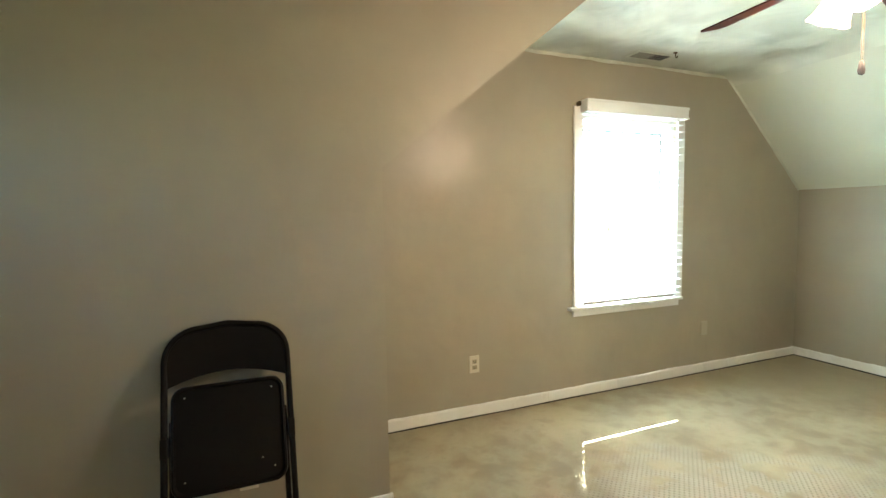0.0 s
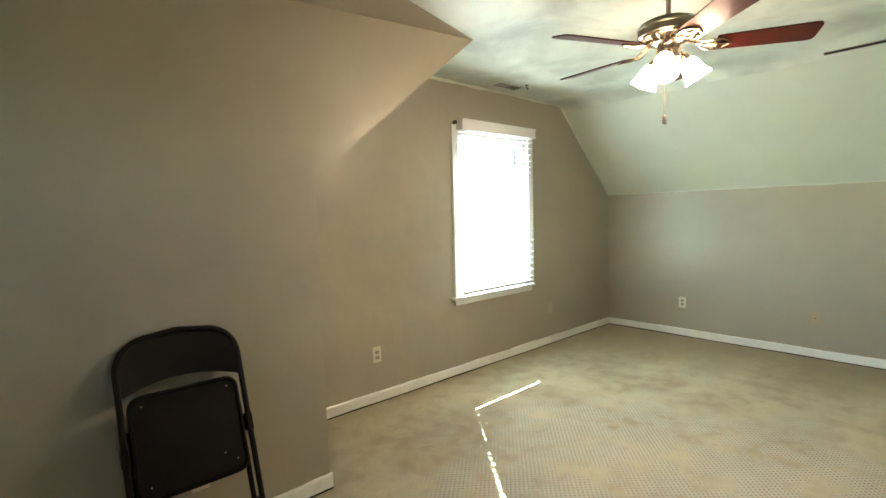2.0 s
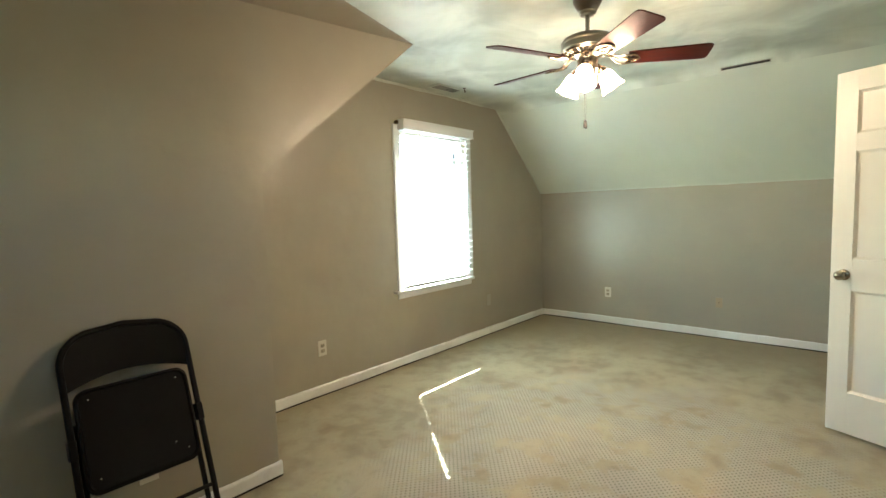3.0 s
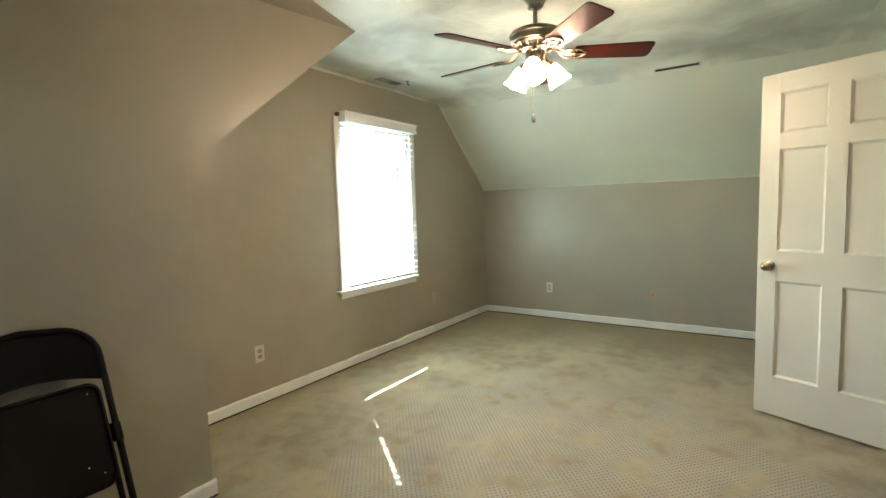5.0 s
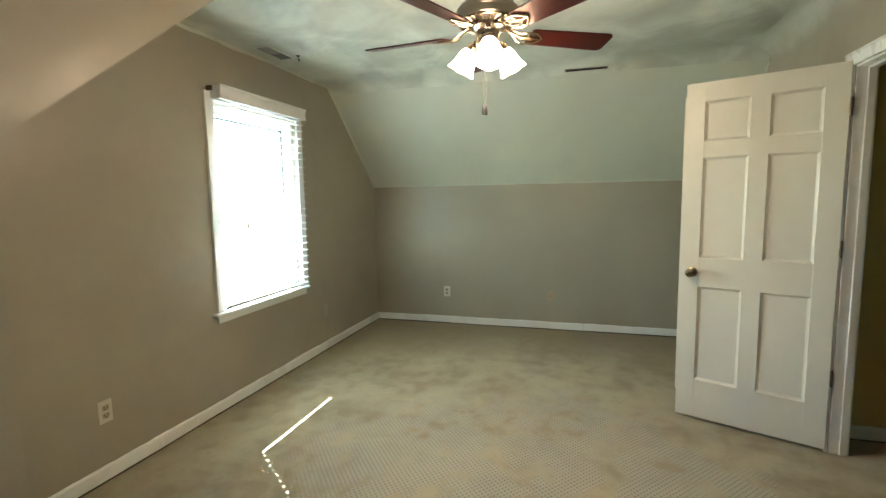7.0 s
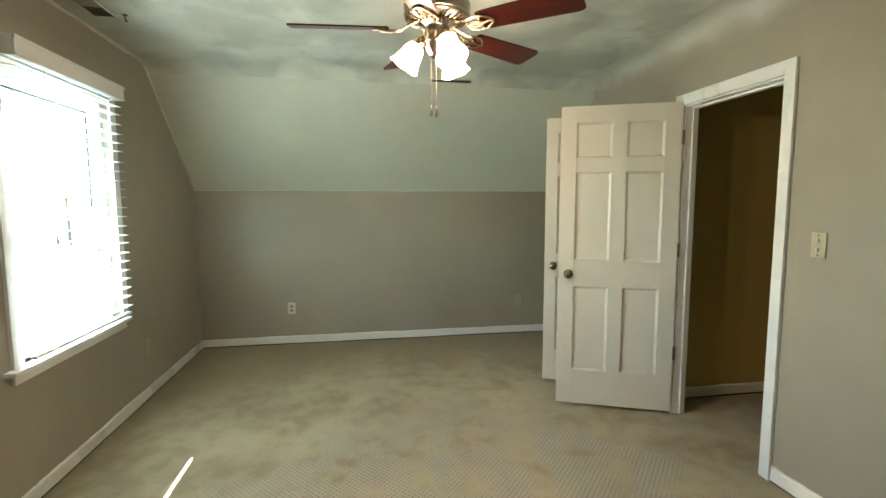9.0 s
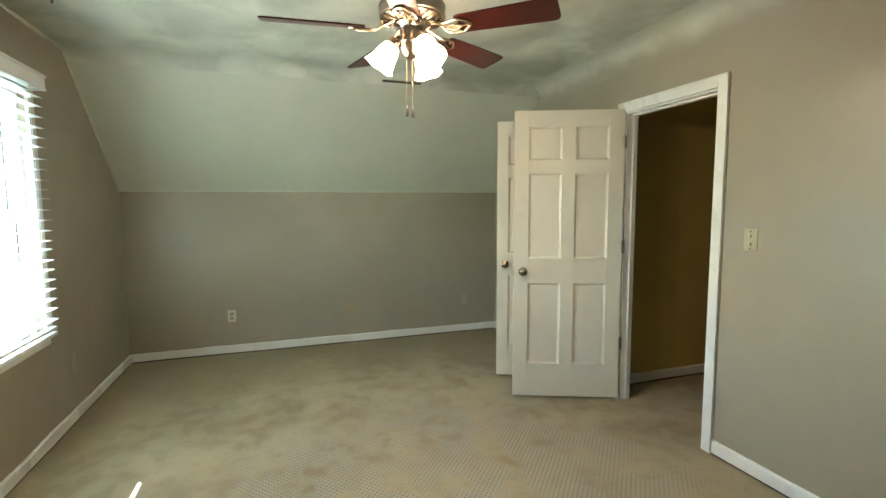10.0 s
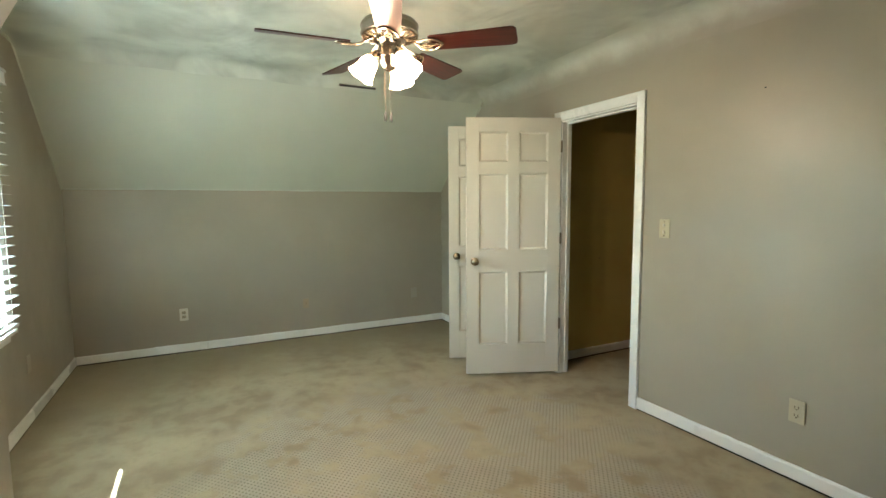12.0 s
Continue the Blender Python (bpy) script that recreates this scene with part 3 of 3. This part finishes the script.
# ---- vents in the ceiling ----
vent = empty("ceiling_vent", pose(2.775, 2.77, TOP), "dusty metal air register in the ceiling near the window", "air vent")
boxes("frame", [(-0.165, 0.165, -0.065, -0.05, -0.006, 0), (-0.165, 0.165, 0.05, 0.065, -0.006, 0), (-0.165, -0.145, -0.05, 0.05, -0.006, 0), (0.145, 0.165, -0.05, 0.05, -0.006, 0)], ceiling_paint, vent)
boxes("grille", [(-0.145, 0.145, -0.05, 0.05, -0.0015, -0.0005)], slot_dark, vent)
for i in range(18):
    x = -0.14 + i * 0.0165
    bm = bmesh.new()
    tilt = 0.009 if i < 9 else -0.009
    prism(bm, [(x, -0.002), (x + 0.0015, -0.002), (x + 0.0015 + tilt, -0.0085), (x + tilt, -0.0085)], "y", -0.05, 0.05)
    part("louvre", bm, vent_metal, vent)

slot = empty("slot_vent", pose(3.828, 0.635, TOP - 0.042, 0, 43.5, 0), "dark narrow slot vent along the foot of the ceiling", "air vent")
boxes("frame", [(-0.011, 0.011, -0.165, 0.165, -0.006, -0.001)], pewter_dark, slot)
boxes("opening", [(-0.007, 0.007, -0.158, 0.158, -0.0075, -0.006)], slot_dark, slot)

hook = empty("ceiling_hook", pose(2.89, 2.655, TOP), "small metal hook screwed into the ceiling", "hook")
bm = bmesh.new()
tube(bm, [(0, 0, -0.002), (0, 0, -0.024), (0.008, 0, -0.036), (0.018, 0, -0.03), (0.018, 0, -0.02)], 0.0035, 6)
lathe(bm, [(0.0, -0.006), (0.013, -0.005), (0.014, 0.0), (0.0, 0.0)], 14)
part("hook", bm, hinge_metal, hook, "", True)

# ---- ceiling fan ----
FX, FY = 1.93, 1.062
fan = empty("ceiling_fan", pose(FX, FY, TOP), "five-blade ceiling fan with cherry blades and three lit glass shades", "ceiling fan")
Z = lambda z: z - TOP
bm = bmesh.new()
lathe(bm, [(0.0, 0.0), (0.074, 0.0), (0.076, -0.012), (0.072, -0.026), (0.062, -0.046), (0.05, -0.064), (0.046, -0.068), (0.045, -0.078), (0.036, -0.087), (0.014, -0.09)], 28)
part("canopy", bm, pewter_dark, fan, "", True)
bm = bmesh.new()
lathe(bm, [(0.012, -0.06), (0.012, Z(2.287))], 12)
part("downrod", bm, pewter_dark, fan, "", True)
bm = bmesh.new()
lathe(bm, [(0.012, Z(2.276)), (0.03, Z(2.272)), (0.05, Z(2.266)), (0.10, Z(2.258)), (0.128, Z(2.245)), (0.137, Z(2.232)), (0.139, Z(2.230)), (0.139, Z(2.222)), (0.136, Z(2.220)), (0.136, Z(2.196)), (0.139, Z(2.194)), (0.139, Z(2.187)), (0.132, Z(2.182)), (0.10, Z(2.175)), (0.055, Z(2.168)), (0.0, Z(2.168))], 40)
part("motor", bm, pewter_dark, fan, "", True)
bm = bmesh.new()
lathe(bm, [(0.075, Z(2.172)), (0.078, Z(2.156)), (0.06, Z(2.146)), (0.054, Z(2.138)), (0.052, Z(2.103)), (0.056, Z(2.096)), (0.056, Z(2.084)), (0.05, Z(2.076)), (0.046, Z(2.053)), (0.036, Z(2.033)), (0.018, Z(2.020)), (0.0, Z(2.018))], 32)
part("switch_housing", bm, pewter, fan, "", True)
bm = bmesh.new()
for k in range(24):
    a = 2 * math.pi * k / 24
    c, s = math.cos(a), math.sin(a)
    tube(bm, [(0.13 * c, 0.13 * s, Z(2.18)), (0.11 * c, 0.11 * s, Z(2.170)), (0.075 * c, 0.075 * s, Z(2.164))], 0.004, 6)
lathe(bm, [(0.131, Z(2.184)), (0.136, Z(2.179)), (0.131, Z(2.174)), (0.126, Z(2.179)), (0.131, Z(2.184))], 40)
part("motor_grille", bm, brass, fan, "pierced brass ring under the motor", True)
BLADE_Z = Z(2.132)


def blade(azimuth):
    m = pose(0, 0, BLADE_Z, 0, 0, azimuth) @ pose(0, 0, 0, -14, 0, 0)
    out = [(0.2, -0.05), (0.215, -0.056), (0.575, -0.068), (0.592, -0.065), (0.602, -0.055), (0.605, -0.04), (0.605, 0.04), (0.602, 0.055), (0.592, 0.065), (0.575, 0.068), (0.215, 0.056), (0.2, 0.05)]
    bm = bmesh.new()
    prism(bm, out, "z", 0, 0.006)
    ob = part("blade", bm, blade_wood, fan, "dark cherry veneered blade")
    ob.matrix_basis = m
    bm = bmesh.new()
    for s in (-1, 1):
        tube(bm, [(0.085, 0.006 * s, 0.036), (0.12, 0.012 * s, 0.02), (0.15, 0.03 * s, -0.004), (0.185, 0.043 * s, -0.007), (0.22, 0.04 * s, -0.006), (0.245, 0.022 * s, -0.005), (0.262, 0.0, -0.005)], 0.006, 8, 0.7)
        tube(bm, [(0.15, 0.0, -0.004), (0.175, 0.016 * s, -0.007), (0.2, 0.012 * s, -0.007), (0.225, 0.0, -0.006)], 0.0045, 8)
    tube(bm, [(0.08, 0, 0.036), (0.13, 0, 0.01), (0.16, 0, -0.005), (0.262, 0, -0.005)], 0.005, 8)
    lathe(bm, [(0.0, -0.012), (0.006, -0.011), (0.008, -0.004), (0.008, 0.0)], 10, Matrix.Translation((0.21, 0.03, 0)))
    lathe(bm, [(0.0, -0.012), (0.006, -0.011), (0.008, -0.004), (0.008, 0.0)], 10, Matrix.Translation((0.21, -0.03, 0)))
    ob = part("blade_iron", bm, brass, fan, "scrolled brass blade iron", True)
    ob.matrix_basis = m


for k in range(5):
    blade(13 + 72 * k)


def light(azimuth):
    m = pose(0, 0, 0, 0, 0, azimuth) @ Matrix.Translation((0.074, 0, Z(2.09))) @ pose(0, 0, 0, 0, -34, 0)
    bm = bmesh.new()
    lathe(bm, [(0.0, 0.012), (0.02, 0.01), (0.024, 0.0), (0.024, -0.022), (0.02, -0.026)], 20, m)
    tube(bm, [pose(0, 0, 0, 0, 0, azimuth) @ Vector(v) for v in ((0.04, 0, Z(2.1)), (0.06, 0, Z(2.11)), (0.074, 0, Z(2.098)))], 0.008, 8)
    part("lamp_holder", bm, brass, fan, "", True)
    bm = bmesh.new()
    steps, rings = 32, []
    for r, z in ((0.022, -0.016), (0.034, -0.025), (0.042, -0.045), (0.047, -0.075), (0.054, -0.1), (0.065, -0.122)):
        f = max(0.0, (-z - 0.09) / 0.036)
        rings.append([bm.verts.new(m @ Vector(((r + 0.0012 * f * math.cos(6 * a)) * math.cos(a), (r + 0.0012 * f * math.cos(6 * a)) * math.sin(a), z - 0.0018 * f * math.cos(6 * a))))
                      for a in (2 * math.pi * i / steps for i in range(steps))])
    for p, q in zip(rings, rings[1:]):
        for i in range(steps):
            bm.faces.new((p[i], p[(i + 1) % steps], q[(i + 1) % steps], q[i]))
    part("shade", bm, shade_glass, fan, "lit frosted bell-shaped glass shade", True)
    lamp = new("bulb_light", bpy.data.lights.new("bulb_light", "POINT"))
    lamp.data.energy, lamp.data.color, lamp.data.shadow_soft_size = BULB, (1.0, 0.66, 0.5), 0.025
    lamp.parent = fan
    lamp.location = m @ Vector((0, 0, -0.135))


for a in (75, 195, 315):
    light(a)
for dx, dy, end in ((0.012, 0.024, 1.808), (-0.014, 0.006, 1.80)):
    bm = bmesh.new()
    tube(bm, [(dx, dy, Z(2.05)), (dx, dy, Z(end + 0.02))], 0.001, 5)
    part("pull_chain", bm, hinge_metal, fan, "")
    bm = bmesh.new()
    lathe(bm, [(0.0, Z(end - 0.025)), (0.006, Z(end - 0.022)), (0.008, Z(end - 0.01)), (0.005, Z(end + 0.014)), (0.002, Z(end + 0.022)), (0.0, Z(end + 0.023))], 12, Matrix.Translation((dx, dy, 0)))
    part("chain_pull", bm, slot_dark, fan, "dark metal chain pull", True)


# ---- folded chair against the jutting wall ----
chair = empty("folding_chair", pose(0.004, NEAR_Y - 0.345, 0.0, -19.4, 0, 0), "black metal folding chair, folded and leaning on the greige wall", "folding chair")


def arch(w, h, r, n=10):
    """Half outline of an arch: up one side, round, and down the other."""
    pts = [(-w, 0.0), (-w, 0.3), (-w, h - r)]
    for i in range(1, n):
        a = math.pi - math.pi / 2 * i / n
        pts.append((-w + r + r * math.cos(a), h - r + r * math.sin(a)))
    pts += [(-w + r, h), (0, h + 0.012), (w - r, h)]
    for i in range(1, n):
        a = math.pi / 2 - math.pi / 2 * i / n
        pts.append((w - r + r * math.cos(a), h - r + r * math.sin(a)))
    return pts + [(w, h - r), (w, 0.3), (w, 0.0)]


bm = bmesh.new()
tube(bm, [(x, 0, z) for x, z in arch(0.216, 0.99, 0.12)], 0.0115, 10)
part("front_frame", bm, chair_metal, chair, "", True)
for x in (-0.194, 0.194):
    bm = bmesh.new()
    tube(bm, [(x, 0.03, 0.01), (x, 0.03, 0.66)], 0.0105, 10)
    part("rear_leg", bm, chair_metal, chair, "", True)
for w, y, z in ((0.209, 0.0, 0.275), (0.194, 0.03, 0.14)):
    bm = bmesh.new()
    tube(bm, [(-w, y, z), (w, y, z)], 0.008, 8)
    part("crossbar", bm, chair_metal, chair, "", True)
# back panel, curved and pressed
bm = bmesh.new()
n, rows = 16, []
for i in range(n + 1):
    u = -1 + 2 * i / n
    x = 0.208 * u
    edge = 0.12
    over = max(0.0, abs(x) - (0.216 - edge))
    top = 0.99 - edge + math.sqrt(max(0, edge * edge - over * over)) + 0.01 * (1 - u * u)
    low = 0.778 + 0.045 * (1 - u * u)
    rows.append([bm.verts.new((x, 0.028 * (1 - u * u) * k + d, z)) for d, z, k in ((0.0, low, 1), (-0.006, low + 0.5 * (top - low), 0.8), (-0.002, top, 0.1), (0.006, top, 0.1), (0.002, low + 0.5 * (top - low), 0.8), (0.006, low, 1))])
for p, q in zip(rows, rows[1:]):
    for i in range(6):
        bm.faces.new((p[i], p[(i + 1) % 6], q[(i + 1) % 6], q[i]))
bm.faces.new(rows[0])
bm.faces.new(rows[-1][::-1])
part("backrest", bm, chair_metal, chair, "", True)
# seat pan, rounded corners and a rolled rim
bm = bmesh.new()


def rounded(w, z0, z1, r, y):
    pts = []
    for cx, cz, a0 in ((w - r, z0 + r, -90), (w - r, z1 - r, 0), (-w + r, z1 - r, 90), (-w + r, z0 + r, 180)):
        for k in range(7):
            a = radians(a0 + 15 * k)
            pts.append(bm.verts.new((cx + r * math.cos(a), y, cz + r * math.sin(a))))
    return pts


rings = [rounded(0.192, 0.4, 0.775, 0.045, 0.02), rounded(0.196, 0.395, 0.78, 0.048, 0.004), rounded(0.193, 0.398, 0.777, 0.046, -0.006),
         rounded(0.186, 0.405, 0.77, 0.042, -0.008), rounded(0.18, 0.412, 0.763, 0.04, 0.002)]
bm.faces.new(rings[0])
for p, q in zip(rings, rings[1:]):
    for i in range(len(p)):
        bm.faces.new((p[i], p[(i + 1) % len(p)], q[(i + 1) % len(p)], q[i]))
bm.faces.new(rings[-1][::-1])
part("seat", bm, chair_metal, chair, "", True)
for x, z in ((-0.15, 0.738), (0.15, 0.738), (-0.15, 0.45), (0.15, 0.45), (0.108, 0.486)):
    bm = bmesh.new()
    lathe(bm, [(0.0, 0.004), (0.003, 0.003), (0.004, 0.0)], 8, pose(x, 0.001, z, 90))
    part("rivet", bm, rivet_metal, chair, "bright rivet head", True)
for x in (-0.216, 0.216):
    boxes("pivot_bracket", [(x - 0.0125, x + 0.0125, -0.0125, 0.04, 0.54, 0.61)], chair_metal, chair, bevel=0.004)
for x in (-0.216, 0.216):
    bm = bmesh.new()
    lathe(bm, [(0.0, 0.0), (0.014, 0.001), (0.014, 0.03), (0.0, 0.031)], 12, Matrix.Translation((x, 0, -0.004)))
    part("foot_cap", bm, slot_dark, chair, "rubber foot cap", True)

# ---- outdoors ----
grass = material("lawn", (0.07, 0.11, 0.035), 0.9)
ng = Nodes(grass)
ng.colour(ng.mix(ng.span(ng.noise(0.5, 5), 0.35, 0.65), (0.05, 0.08, 0.025), (0.11, 0.14, 0.05)))
structure(boxes("ground", [(-400, 400, -400, 800, -3.6, -3.4)], grass), "lawn")
paving = material("pale_paving", (0.42, 0.4, 0.36), 0.85)
npv = Nodes(paving)
npv.colour(npv.mix(npv.span(npv.noise(1.2, 5), 0.3, 0.7), (0.34, 0.32, 0.29), (0.46, 0.44, 0.4)))
# pale paving added to bounce sunlight up onto the slope and ceiling indoors
structure(boxes("driveway", [(-5, 13, NORTH + T + 0.3, 17, -3.4, -3.36)], paving), "driveway")
structure(boxes("road", [(-60, 80, 17, 22, -3.4, -3.37)], paving), "road")
bark = material("rough_bark", (0.12, 0.09, 0.06), 0.9)
nb = Nodes(bark)
nb.bump(nb.noise(18, 5, 0.6, 0.5, nb.stretch(1, 1, 0.2)), 1.0, 0.03)
leaves = material("green_leaves", (0.06, 0.1, 0.025), 0.6)
nl = Nodes(leaves)
nl.colour(nl.mix(nl.noise(0.9, 4), (0.035, 0.07, 0.02), (0.1, 0.15, 0.04)))


def tree(x, y, height, spread, seed):
    rng = random.Random(seed)
    root = empty("tree", pose(x, y, -3.4), "leafy green tree standing on the lawn", "tree", "garden trees")
    bm = bmesh.new()
    tops = []
    trunk = [(0, 0, 0), (0.1, 0.05, height * 0.25), (0.05, 0.15, height * 0.5), (0.2, 0.1, height * 0.8)]
    for a, c, r0, r1 in zip(trunk, trunk[1:], (0.24, 0.17, 0.11), (0.17, 0.11, 0.04)):
        m = Matrix.Translation(a) @ (Vector(c) - Vector(a)).to_track_quat("Z", "Y").to_matrix().to_4x4()
        lathe(bm, [(r0, 0), (r1, (Vector(c) - Vector(a)).length)], 10, m)
    for i in range(9):
        a = rng.uniform(0, 2 * math.pi)
        z = height * rng.uniform(0.35, 0.75)
        d = spread * rng.uniform(0.5, 0.9)
        end = Vector((d * math.cos(a), d * math.sin(a), z + height * rng.uniform(0.08, 0.22)))
        tube(bm, [(0.05, 0.1, z * 0.9), end * 0.5 + Vector((0, 0, z * 0.5)), end], 0.04, 6)
        tops.append(end)
    tops.append(Vector((0.2, 0.1, height)))
    part("trunk", bm, bark, root, "", True)
    verts, faces = [], []
    for top in tops:
        for _ in range(420):
            p = top + Vector((rng.gauss(0, 1), rng.gauss(0, 1), rng.gauss(0, 0.7))) * spread * 0.26
            e = Euler((rng.uniform(0, 6), rng.uniform(0, 6), rng.uniform(0, 6))).to_matrix()
            s = rng.uniform(0.06, 0.13)
            k = len(verts)
            verts += [tuple(p + e @ Vector(v) * s) for v in ((-1, 0, 0), (0, -0.5, 0.1), (1, 0, 0), (0, 0.5, 0.1))]
            faces.append((k, k + 1, k + 2, k + 3))
    me = bpy.data.meshes.new("crown")
    me.from_pydata(verts, [], faces)
    me.materials.append(leaves)
    ob = new("crown", me)
    ob.parent = root
    tagged(ob, kind="stuff")


tree(52.0, 17.0, 9.0, 2.6, 3)
tree(60.0, 34.0, 9.0, 3.0, 5)
